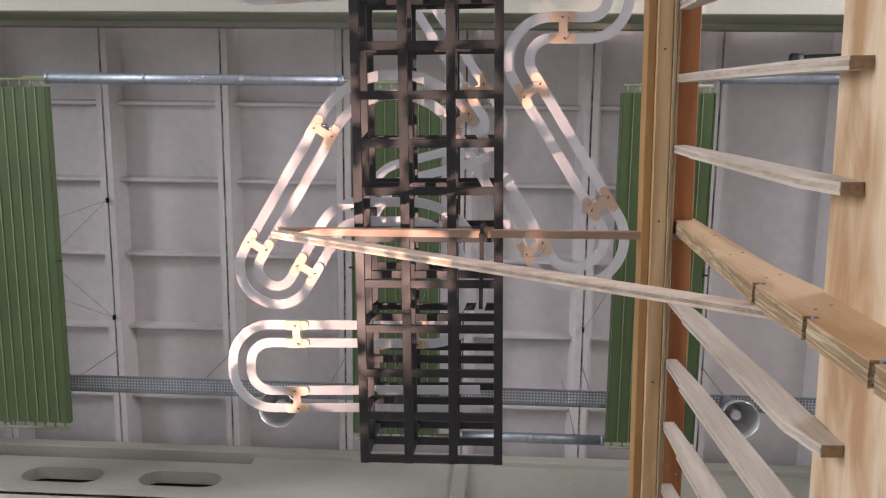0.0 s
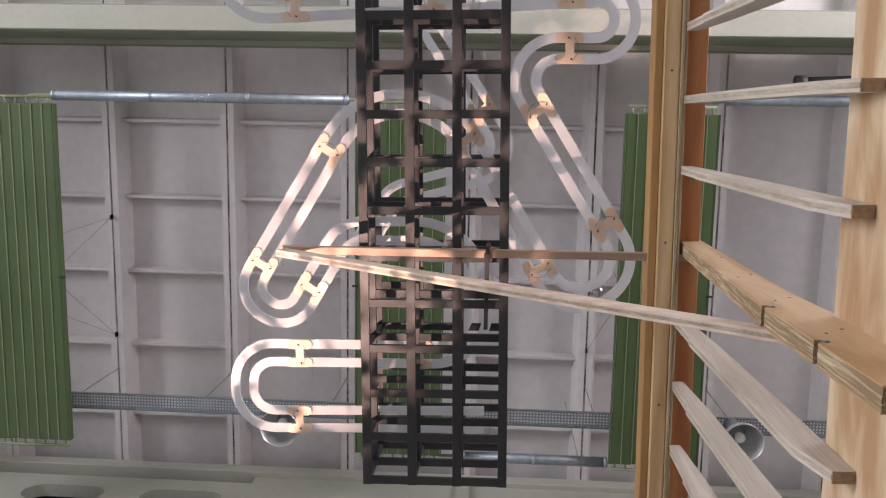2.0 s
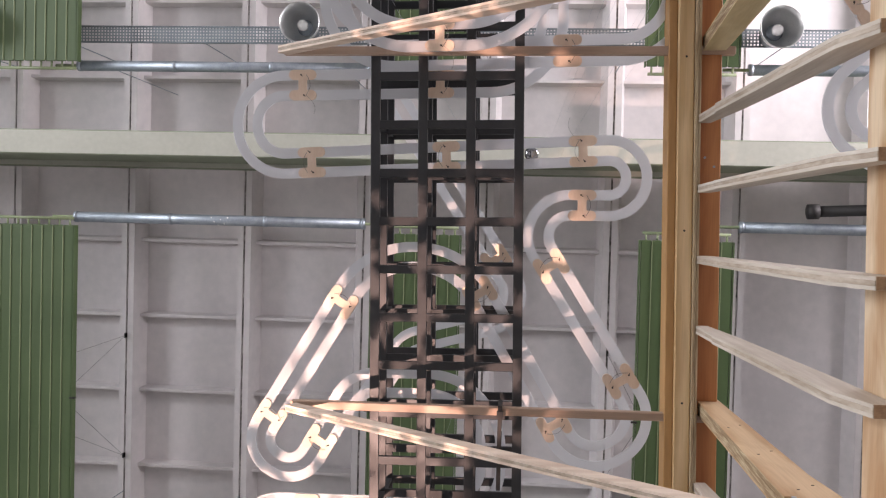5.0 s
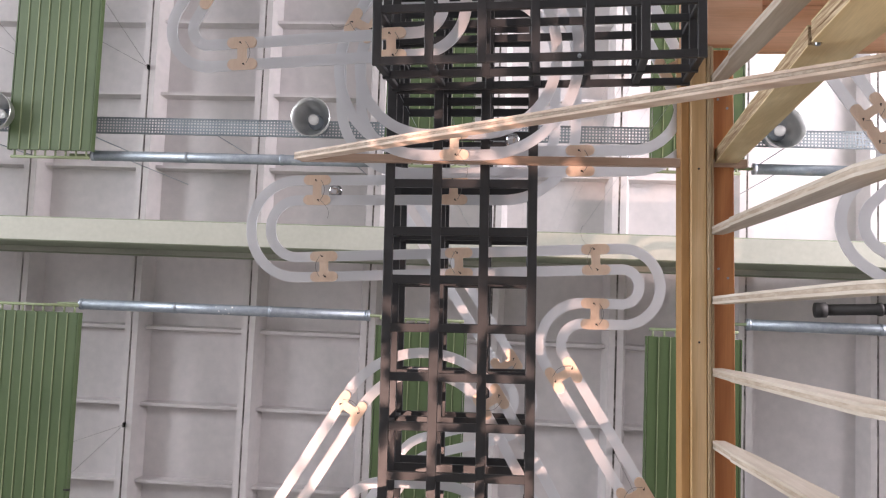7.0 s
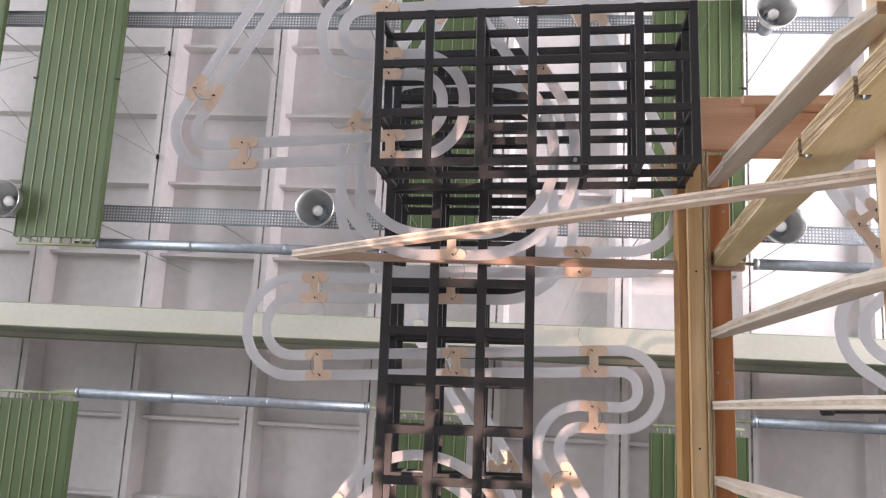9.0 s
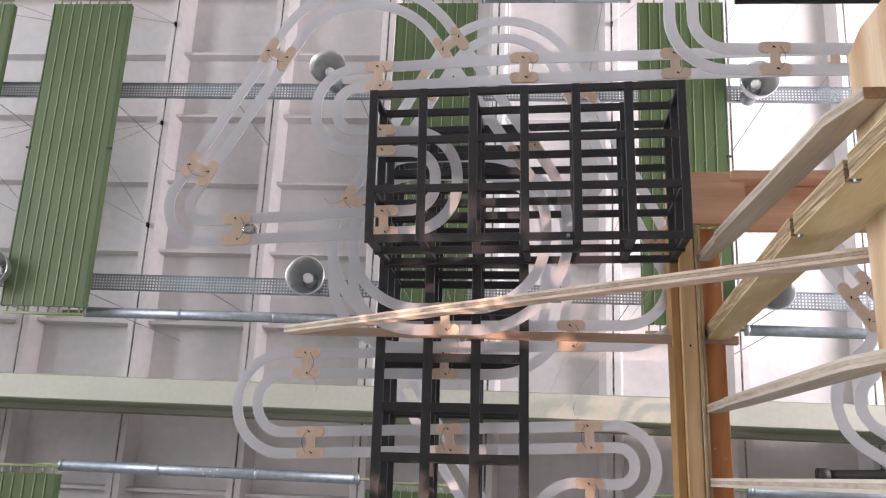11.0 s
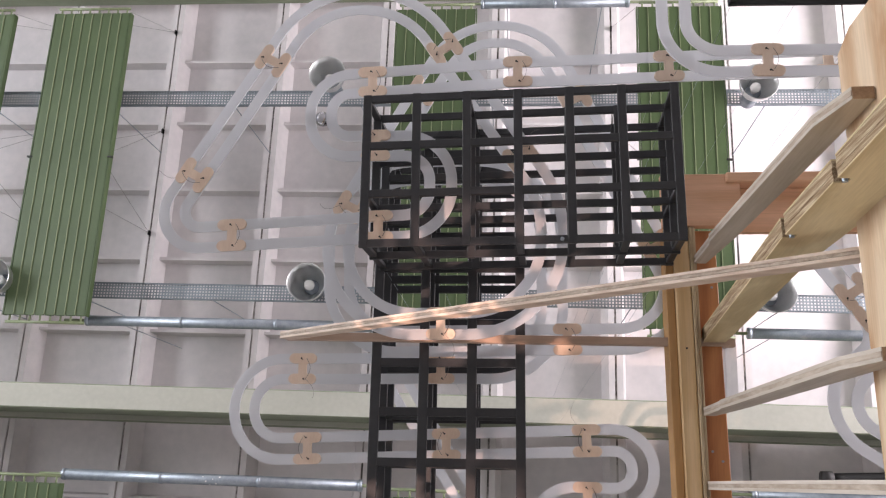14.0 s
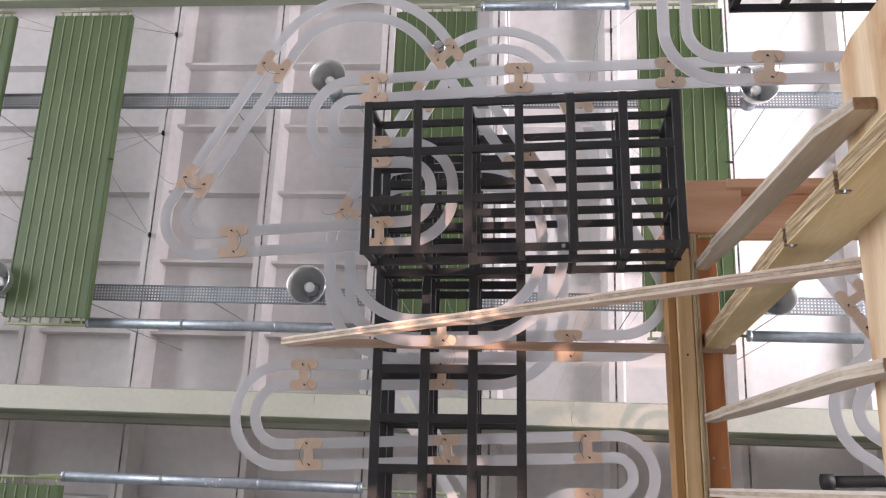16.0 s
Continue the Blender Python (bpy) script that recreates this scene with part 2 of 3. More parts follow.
def boxed(*a, **k):
    return box(bmesh.new(), *a, **k)


def prism(bm, poly, m, depth):
    """A flat outline in its own xy plane, made depth thick upwards, laid by m."""
    lo = [bm.verts.new(m @ Vector((x, y, 0))) for x, y in poly]
    hi = [bm.verts.new(m @ Vector((x, y, depth))) for x, y in poly]
    bm.faces.new(lo[::-1])
    bm.faces.new(hi)
    for i in range(len(poly)):
        j = (i + 1) % len(poly)
        bm.faces.new((lo[i], lo[j], hi[j], hi[i]))
    return bm


def tube(bm, a, b, r, sides=16, caps=True):
    a, b = Vector(a), Vector(b)
    q = (b - a).to_track_quat("Z", "Y").to_matrix().to_4x4()
    bmesh.ops.create_cone(bm, cap_ends=caps, segments=sides, radius1=r, radius2=r, depth=(b - a).length, matrix=Matrix.Translation((a + b) / 2) @ q)
    return bm


def lathe(bm, profile, m, sides=28):
    rings = []
    for r, z in profile:
        rings.append([bm.verts.new(m @ Vector((r * math.cos(2 * math.pi * i / sides), r * math.sin(2 * math.pi * i / sides), z))) for i in range(sides)])
    for p, q in zip(rings, rings[1:]):
        for i in range(sides):
            j = (i + 1) % sides
            bm.faces.new((p[i], p[j], q[j], q[i]))
    return bm


def bar(bm, a, b, w, h, up=(0, 0, 1), bevel=0.0):
    """A square-edged bar from a to b, w wide and h high."""
    a, b = Vector(a), Vector(b)
    z = (b - a).normalized()
    x = Vector(up).cross(z).normalized()
    y = z.cross(x)
    m = Matrix((x, y, z)).transposed().to_4x4()
    m.translation = (a + b) / 2
    vs = bmesh.ops.create_cube(bm, size=1, matrix=m @ Matrix.Diagonal((w, h, (b - a).length, 1)))["verts"]
    if bevel:
        bmesh.ops.bevel(bm, geom=list({e for v in vs for e in v.link_edges}), offset=bevel, segments=1, affect="EDGES")
    return bm


# ---- hall: slabs, girders, walls ----
SLAB_Z, TOP_Z, GIRDER_Z = 12.0, 12.28, 10.2
JOINTS = [-4.25 + 1.5 * k for k in range(-6, 10)]
GIRDERS = [4.2, -1.43, -7.23, -13.2]
BAYS = [(-1.27, 4.06), (-7.07, -1.55)]
CROSS = {0: [-0.385, 0.575, 1.53, 2.5, 3.445], 1: [-6.258, -5.325, -4.368, -3.407, -2.45]}


def ceiling():
    bm = bmesh.new()
    box(bm, -14, 14, -20, 16, TOP_Z, TOP_Z + 0.2)
    for x in JOINTS:
        for s in (-1, 1):
            # edge rib of a slab: flat foot, slanted inner flank
            a, b, c = x + s * 0.012, x + s * 0.085, x + s * 0.15
            lo = [(a, SLAB_Z), (b, SLAB_Z), (c, TOP_Z + 0.01), (a, TOP_Z + 0.01)]
            vs0 = [bm.verts.new((px, -20, pz)) for px, pz in lo]
            vs1 = [bm.verts.new((px, 16, pz)) for px, pz in lo]
            bm.faces.new(vs0)
            bm.faces.new(vs1)
            for i in range(4):
                bm.faces.new((vs0[i], vs0[(i + 1) % 4], vs1[(i + 1) % 4], vs1[i]))
        box(bm, x - 0.012, x + 0.012, -20, 16, SLAB_Z + 0.02, SLAB_Z + 0.1, mat=1)
    rows = CROSS[0] + CROSS[1] + [4.2 + 0.85 * k for k in range(1, 9)] + [-7.23 - 0.95 * k for k in range(1, 9)]
    for y in rows:
        for x0, x1 in zip(JOINTS, JOINTS[1:]):
            if x0 > 3.0:
                continue
            a, b = x0 + 0.1, x1 - 0.1
            lo = [(y - 0.018, SLAB_Z + 0.13), (y + 0.018, SLAB_Z + 0.13), (y + 0.04, TOP_Z + 0.01), (y - 0.04, TOP_Z + 0.01)]
            vs0 = [bm.verts.new((a, py, pz)) for py, pz in lo]
            vs1 = [bm.verts.new((b, py, pz)) for py, pz in lo]
            bm.faces.new(vs0)
            bm.faces.new(vs1)
            for i in range(4):
                bm.faces.new((vs0[i], vs0[(i + 1) % 4], vs1[(i + 1) % 4], vs1[i]))
    ob = part("ceiling", bm, [CONCRETE, JOINT])
    return tagged(ob, "whitewashed concrete ribbed roof slabs with dark joints", "ceiling", kind="structure")


def girder(y, holes):
    """A deep roof girder across the hall: foot flange, web, head flange."""
    bm = bmesh.new()
    w, f = 0.13, 0.05
    box(bm, -14, 14, y - w, y + w, GIRDER_Z, GIRDER_Z + 0.28, bevel=0.012)
    box(bm, -14, 14, y - w - 0.02, y + w + 0.02, SLAB_Z - 0.2, SLAB_Z, bevel=0.01)
    z0, z1 = GIRDER_Z + 0.28, SLAB_Z - 0.2
    if not holes:
        box(bm, -14, 14, y - w + f, y + w - f, z0, z1)
    else:
        # web pierced by long rounded openings
        pitch, x = 1.47, -12.695
        zc, hh, hw, r = 11.12, 0.2, 0.5, 0.2
        while x < 13.6:
            c = x + pitch / 2
            if c > -2.4:
                box(bm, x, 14, y - w + f, y + w - f, z0, z1)
                for xs in (0.26, 6.26):
                    box(bm, xs - 0.09, xs + 0.09, y - w + f - 0.07, y - w + f, z0, z1, bevel=0.02)
                break
            ring = []
            for sx, sz, a0 in ((1, 1, 0), (-1, 1, 90), (-1, -1, 180), (1, -1, 270)):
                for k in range(7):
                    a = radians(a0 + 15 * k)
                    ring.append((c + sx * (hw - r) + r * math.cos(a), zc + sz * (hh - r) + r * math.sin(a)))
            rim = []
            for px, pz in ring:
                dx, dz = px - c, pz - zc
                s = min((pitch / 2) / max(abs(dx), 1e-6), ((z1 - zc) if dz > 0 else (zc - z0)) / max(abs(dz), 1e-6))
                rim.append((c + dx * s, zc + dz * s))
            n = len(ring)
            for yy in (y - w + f, y + w - f):
                a = [bm.verts.new((px, yy, pz)) for px, pz in ring]
                b = [bm.verts.new((px, yy, pz)) for px, pz in rim]
                for i in range(n):
                    bm.faces.new((a[i], a[(i + 1) % n], b[(i + 1) % n], b[i]))
                if yy < y:
                    first = a
            for i in range(n):
                bm.faces.new((first[i], first[(i + 1) % n], a[(i + 1) % n], a[i]))
            x += pitch
    bmesh.ops.remove_doubles(bm, verts=bm.verts, dist=0.0005)
    bm.normal_update()
    # faces turned to +y and -y take the tone that holds the shade
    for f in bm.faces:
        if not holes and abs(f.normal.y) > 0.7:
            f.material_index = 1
    ob = part("girder", bm, [GIRDER, GIRDER_SIDE])
    return tagged(ob, "deep pale green painted concrete roof girder" + (" with long rounded openings" if holes else " with sage green sides, their shade in the colour"), "girder", "roof girders", "structure")


ceiling()
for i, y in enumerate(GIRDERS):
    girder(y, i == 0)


def wall(name, axis, at, a0, a1, openings, out):
    """An unseen hall wall in the plane axis = at, from a0 to a1, with assumed window bands cut through."""
    bm = bmesh.new()
    zs = 0.0, 12.28
    cuts = sorted(openings)
    spans, cur = [], a0
    for (s, e, lo, hi) in cuts:
        spans.append((cur, s, zs[0], zs[1]))
        spans.append((s, e, zs[0], lo))
        spans.append((s, e, hi, zs[1]))
        cur = e
    spans.append((cur, a1, zs[0], zs[1]))
    for s, e, lo, hi in spans:
        if axis == "x":
            box(bm, at, at + out * 0.3, s, e, lo, hi)
        else:
            box(bm, s, e, at, at + out * 0.3, lo, hi)
    tagged(part(name, bm, WALL), "unseen plain plastered hall wall with assumed window bands", "wall", kind="structure")


wall("wall_east", "x", 9.0, -20, 7, [(-7.1, -1.7, 6.6, 10.2)], 1)
wall("wall_west", "x", -14.0, -20, 7, [(-8.9, -1.5, 2.35, 7.05)], -1)
wall("wall_north", "y", -20.0, -14, 9, [(-11, 1, 2.0, 8.0)], -1)
wall("wall_south", "y", 7.0, -14, 9, [(-10.1, 0.1, 2.45, 5.55)], 1)
# sheet added behind the pierced girder so that its openings look dark
tagged(part("void_sheet", boxed(-14, 9, 4.36, 4.5, 9.9, 12.28), VOID_DARK), "added dark sheet that gives the girder openings their shade", "wall", kind="structure")
tagged(part("floor", boxed(-14.3, 9.3, -20.3, 16.3, -0.2, 0.0), FLOOR), "smooth grey hall floor", "floor", kind="structure")


# ---- services under the roof ----
def radiant_panel(x0, x1, y0, y1, z=10.15):
    t = thing("radiant_panel", "long green sheet-metal radiant heating panel hung under the roof", "heating panel", "radiant panels", at=((x0 + x1) / 2, (y0 + y1) / 2, z))
    n = 8
    w = (x1 - x0) / n
    for i in range(n):
        a = x0 + i * w
        bm = boxed(a + 0.005, a + w - 0.005, y0, y1, z, z + 0.02, bevel=0.004)
        part("strip", bm, GREEN, t)
        if i:
            part("seam", boxed(a - 0.0045, a + 0.0045, y0 + 0.01, y1 - 0.01, z - 0.009, z + 0.012), GREEN_DARK, t)
    for s in (-1, 1):
        part("edge_fold", boxed(x0 - 0.012 if s < 0 else x1, x0 if s < 0 else x1 + 0.012, y0, y1, z - 0.004, z + 0.07), GREEN, t)
    for x in (x0 - 0.012, x1 + 0.012):
        part("clip", boxed(x - 0.03, x + 0.03, (y0 + y1) / 2 - 0.008, (y0 + y1) / 2 + 0.008, z - 0.012, z + 0.02), IRON, t)
    if -1 < x0 < 0:
        for y in (y0 + 0.4, y1 - 0.4):
            part("hanger_rod", tube(bmesh.new(), ((x0 + x1) / 2, y, z + 0.015), ((x0 + x1) / 2, y, 12.3), 0.005, 6), ZINC, t)
    for y in (y0 - 0.07, y1 + 0.07):
        part("header_pipe", tube(bmesh.new(), (x0 + 0.02, y, z + 0.03), (x1 - 0.02, y, z + 0.03), 0.016, 10), GREEN_DARK, t, smooth=True)
        for i in range(n):
            a = x0 + (i + 0.5) * w
            part("stub_pipe", tube(bmesh.new(), (a, y, z + 0.03), (a, y0 + 0.02 if y < y0 else y1 - 0.02, z + 0.03), 0.011, 8), GREEN_DARK, t, smooth=True)
    return t


COLS = [(-8.36, -7.46), (-6.3, -5.4), (-4.88, -3.97), (-0.83, 0.06), (1.84, 2.73)]
for x0, x1 in COLS:
    radiant_panel(x0, x1, -0.56, 3.05)
    radiant_panel(x0, x1, -5.85, -2.26)


def pipe(x0, x1, y, z=10.35, r=0.055, flecks=0):
    t = thing("pipe", "straight galvanised steel pipe sleeve under the roof", "pipe", "roof pipes", at=((x0 + x1) / 2, y, z))
    part("tube", tube(bmesh.new(), (x0, y, z), (x1, y, z), r, 20), ZINC, t, smooth=True)
    n = max(2, int((x1 - x0) / 0.95))
    for i in range(n + 1):
        x = x0 + 0.02 + (x1 - x0 - 0.04) * i / n
        part("sleeve_ring", tube(bmesh.new(), (x - 0.018, y, z), (x + 0.018, y, z), r + 0.004, 20), ZINC, t, smooth=True)
    for x in (x0 + 0.3, x1 - 0.3):
        part("hanger_rod", tube(bmesh.new(), (x, y, z + r), (x, y, 12.32), 0.005, 6), ZINC, t)
    for k in range(flecks):
        a, fx = radians(-120 + 24 * (k * 2 % 5)), (x0 + x1) / 2 - 0.06 + 0.035 * k
        part("paint_fleck", lathe(bmesh.new(), [(0.0005, -0.0015), (0.006 + 0.002 * (k % 3), -0.001), (0.006 + 0.002 * (k % 3), 0.003)],
             Matrix.Translation((fx, y + r * math.cos(a), z + r * math.sin(a))) @ Vector((0, -math.cos(a), -math.sin(a))).to_track_quat("Z", "Y").to_matrix().to_4x4(), 8), LAMP_GLASS, t, "white paint fleck")
    part("core", tube(bmesh.new(), (x0 - 0.25, y, z), (x1 + 0.25, y, z), 0.016, 10), GREEN_DARK, t, smooth=True)


pipe(-4.06, -0.94, -0.65, flecks=6)
pipe(0.28, 1.84, 3.12)
pipe(2.83, 5.4, -0.71)
pipe(-4.05, -0.9, -2.25)
pipe(2.87, 5.4, -2.27)
pipe(0.1, 1.78, -6.03)
pipe(-7.2, -5.0, 3.12)


def suspension(x_edge, x_joint, y0, y1, z=10.15):
    """Steel cables that hold one edge of a panel, from hooks in the slab joint."""
    mid = (y0 + y1) / 2
    t = thing("suspension_cables", "thin steel cables from roof hooks to a heating panel", "cable", "panel suspensions", at=(x_joint, mid, 11.98))
    for ya, yh in ((mid - 0.13, mid - 0.42), (mid + 0.115, mid + 1.1)) if mid > 0 else ((mid - 0.08, mid - 1.1), (mid + 0.12, mid + 0.335), (y0 - 0.04, y0 - 0.8)):
        part("cable", tube(bmesh.new(), (x_edge, ya, z + 0.03), (x_joint, yh, 11.97), 0.0024, 5), CABLE, t)
        part("hook", boxed(x_joint - 0.012, x_joint + 0.012, yh - 0.03, yh + 0.03, 11.95, 12.01, bevel=0.005), IRON, t)


for x0, x1 in COLS[:3] + COLS[4:]:
    for y0, y1 in ((-0.56, 3.05), (-5.83, -2.26)):
        for xe in (x0, x1) if x1 < 2 else (x0,):
            xj = min(JOINTS, key=lambda j: abs(j - xe))
            suspension(xe, xj, y0, y1)


def iron_pipe():
    t = thing("iron_pipe", "black iron drain pipe with a flange and clamp", "pipe", at=(3.45, -0.87, 10.3))
    a, b = Vector((3.51, -0.88, 10.3)), Vector((8.98, -1.15, 10.3))
    d = (b - a).normalized()
    part("tube", tube(bmesh.new(), a, b, 0.055, 16), IRON, t, smooth=True)
    part("end_cap", tube(bmesh.new(), a - d * 0.04, a + d * 0.06, 0.075, 18), IRON, t, smooth=True)
    for k in (0.55, 1.6, 2.9):
        part("clamp", tube(bmesh.new(), a + d * k, a + d * (k + 0.04), 0.066, 16), IRON, t, smooth=True)
        part("clamp_rod", tube(bmesh.new(), a + d * (k + 0.02), a + d * (k + 0.02) + Vector((0, 0, 1.75)), 0.008, 6), IRON, t)


iron_pipe()


def cable_tray(y, x0=-9.0, x1=8.5, z=10.5):
    t = thing("cable_tray", "perforated galvanised cable tray under the roof", "cable tray", "cable trays", at=(0, y, z))
    w = 0.165
    bm = bmesh.new()
    rows, pitch = 5, 0.034
    # the perforated bottom: rungs between long strips
    for k in range(rows + 1):
        yy = y - w / 2 + w * k / rows
        box(bm, x0, x1, yy - 0.008, yy + 0.008, z, z + 0.003)
    x = x0
    while x < x1:
        box(bm, x, x + 0.017, y - w / 2, y + w / 2, z + 0.0005, z + 0.0035)
        x += pitch
    part("bottom", bm, TRAY, t)
    for s in (-1, 1):
        part("side", boxed(x0, x1, y + s * w / 2 - 0.002, y + s * w / 2 + 0.002, z, z + 0.06), ZINC, t)
    for x in JOINTS:
        if x0 < x < x1:
            part("hanger_rod", tube(bmesh.new(), (x, y + w / 2, z + 0.05), (x, y + w / 2, 12.02), 0.006, 6), ZINC, t)


for y in (2.72, -2.62, -4.93):
    cable_tray(y)


def high_bay_lamp(x, y, z=10.0):
    t = thing("high_bay_lamp", "round metal high-bay lamp with a milky bulb, unlit", "ceiling lamp", "high-bay lamps", at=(x, y, z))
    m = Matrix.Translation((x, y, z))
    part("reflector", lathe(bmesh.new(), [(0.2, 0), (0.205, 0.005), (0.2, 0.02), (0.185, 0.1), (0.14, 0.2), (0.08, 0.27), (0.08, 0.262), (0.135, 0.195), (0.178, 0.1), (0.192, 0.01), (0.2, 0)], m), LAMP_IN, t, smooth=True)
    part("bulb", lathe(bmesh.new(), [(0.001, 0.1), (0.03, 0.105), (0.052, 0.13), (0.055, 0.16), (0.04, 0.2), (0.025, 0.27)], m), LAMP_GLASS, t, smooth=True)
    part("housing", tube(bmesh.new(), (x, y, z + 0.26), (x, y, z + 0.5), 0.085, 16), ZINC, t, smooth=True)
    return t


for x, y in ((-1.62, 2.755), (3.15, 2.71), (-1.59, -2.64), (-1.545, -4.99), (-5.0, -2.64), (3.08, -2.62), (3.05, -4.87)):
    high_bay_lamp(x, y)


# ---- black steel lattices ----
def lattice(x0, y0, z0, nx, ny, cell, turn, inner, label, wide=0.026, tilt=(0, 0)):
    """Three grids of flat bars one above the other, tied by struts at the rim."""
    t = thing("lattice_frame", label, "steel lattice", "black lattices")
    m = Matrix.Translation((x0, y0, z0)) @ pose(0, 0, 0, 0, 0, turn) @ pose(0, 0, 0, tilt[0], tilt[1], 0)
    cx, cy, cz = cell
    h = wide / 2

    def put(name, lo, hi):
        bm = boxed(lo[0], hi[0], lo[1], hi[1], lo[2], hi[2], bevel=0.0012)
        bm.transform(m)
        part(name, bm, BLACK, t)

    for k in range(3):
        z = k * cz
        for i in range(nx + 1):
            if k == 0 or i in inner:
                put("long_bar", (i * cx - h, -h, z), (i * cx + h, ny * cy + h, z + 0.012))
        for j in range(ny + 1):
            put("cross_bar", (-h, j * cy - h * 0.9, z + 0.0008), (nx * cx + h, j * cy + h * 0.9, z + 0.0128))
    for i in range(nx + 1):
        for j in range(ny + 1):
            if (i in (0, nx) or j in (0, ny)) and (i + j) % 2 == 0 or (i in (0, nx) and j in (0, ny)):
                put("strut", (i * cx - h + 0.002, j * cy - 0.006, 0.0125), (i * cx + h - 0.002, j * cy + 0.006, 2 * cz))
    for i in (0, nx):
        for j in (0, ny):
            p = m @ Vector((i * cx, j * cy, 2 * cz))
            part("hanger_wire", tube(bmesh.new(), p, (p.x, p.y, 12.3), 0.0006, 5), ZINC, t)
    return t


lattice(0.186, -1.733, 4.05, 3, 17, (0.136, 0.1373, 0.14), -1.1, (0, 1, 2, 3), "long black painted steel lattice girder of square cells", 0.027)
box_lattice = lattice(0.188, -1.7105, 3.735, 6, 3, (0.134, 0.1332, 0.134), -1.4, (0, 2, 4, 5, 6), "black painted steel lattice box of square cells", 0.0225, tilt=(1.35, 2.37))
part("bolt", lathe(bmesh.new(), [(0.0002, -0.005), (0.004, -0.004), (0.005, -0.001), (0.005, 0.006)], Matrix.Translation((0.707, -1.322, 3.718)), 12), ZINC, box_lattice, "bright zinc bolt")
lattice(1.2, -2.5, 3.62, 3, 3, (0.137, 0.137, 0.135), 0.0, (0, 3), "black painted steel lattice box at the edge of the run", 0.025)


# ---- wooden frame beside the run ----
# the frame stands a degree askew to the hall
SKEW = Matrix.Translation((1.1, -0.4, 0)) @ pose(0, 0, 0, 0, 0, -1.03) @ Matrix.Translation((-1.1, 0.4, 0))
UPRIGHT = Matrix(((1, 0, 0, 0), (0, 0, -1, 0), (0, 1, 0, 0), (0, 0, 0, 1)))
SIDEWAYS = Matrix(((0, 0, 1, 0), (1, 0, 0, 0), (0, 1, 0, 0), (0, 0, 0, 1)))


def wooden(name, bm, mat, parent=None, label=""):
    bm.transform(SKEW)
    return part(name, bm, mat, parent, label)


def timber_frame():
    t = thing("timber_frame", "pine and plywood frame of long rails and boards", "wooden frame", at=(1.1, -0.4, 4.0))
    wooden("rail_lath", boxed(1.022, 1.045, -1.44, 3.0, 4.012, 4.09, bevel=0.002), PINE_DARK, t, "darker pine lath")
    wooden("rail_beam", boxed(1.0455, 1.0885, -1.44, 3.0, 4.0, 4.09, bevel=0.003), PINE_Y, t)
    wooden("rail_ply", boxed(1.0895, 1.097, -1.44, 3.0, 3.99, 4.09, bevel=0.001), PLY_EDGE_Y, t, "layered plywood edge")
    wooden("rail_ply", boxed(1.0985, 1.106, -1.44, 3.0, 3.995, 4.09, bevel=0.001), PLY_EDGE_Y, t, "layered plywood edge")
    wooden("deck_board", boxed(1.1075, 1.168, -1.44, 3.0, 4.03, 4.06, bevel=0.002), BOUNCE_ORANGE, t, "plywood deck board with bounced light in its orange tone")
    for k in range(9):
        y = -1.3 + 0.47 * k
        for x in (1.125, 1.15):
            wooden("screw_head", tube(bmesh.new(), (x, y + (x - 1.125), 4.0275), (x, y + (x - 1.125), 4.032), 0.0035, 8), ZINC, t)
        wooden("screw_head", tube(bmesh.new(), (1.067, y + 0.2, 3.9985), (1.067, y + 0.2, 4.002), 0.003, 8), IRON, t)
    end = [(3.0, 3.08), (-1.48, 3.08), (-1.502, 3.02), (-1.502, 2.36), (3.0, 2.36)]
    wooden("lower_board", prism(bmesh.new(), end, Matrix.Translation((1.178, 0, 0)) @ SIDEWAYS, 0.022), PLY, t, "knotted pine plywood board with a chamfered end")
    wooden("cross_board", boxed(1.02, 1.24, -1.6, -1.445, 4.0, 4.03, bevel=0.002), BOUNCE_ORANGE_X, t, "plywood cross board with bounced light in its orange tone")
    wooden("cross_lip", boxed(1.2, 2.0, -1.6, -1.572, 3.985, 4.07, bevel=0.003), BOUNCE_ORANGE_X, t)
    wooden("cross_deck", boxed(1.243, 2.0, -1.57, -1.44, 4.045, 4.07), BOUNCE_ORANGE_X, t)
    wooden("post", boxed(1.13, 1.168, 2.9, 2.99, 0.0, 4.03, bevel=0.003), PINE_Y, t)
    wooden("post", boxed(1.9, 1.99, -1.57, -1.48, 0.0, 4.045, bevel=0.003), PINE_Y, t)
    wooden("lower_post", boxed(1.17, 1.26, 2.9, 2.99, 0.0, 3.0, bevel=0.003), PINE_Y, t)


timber_frame()


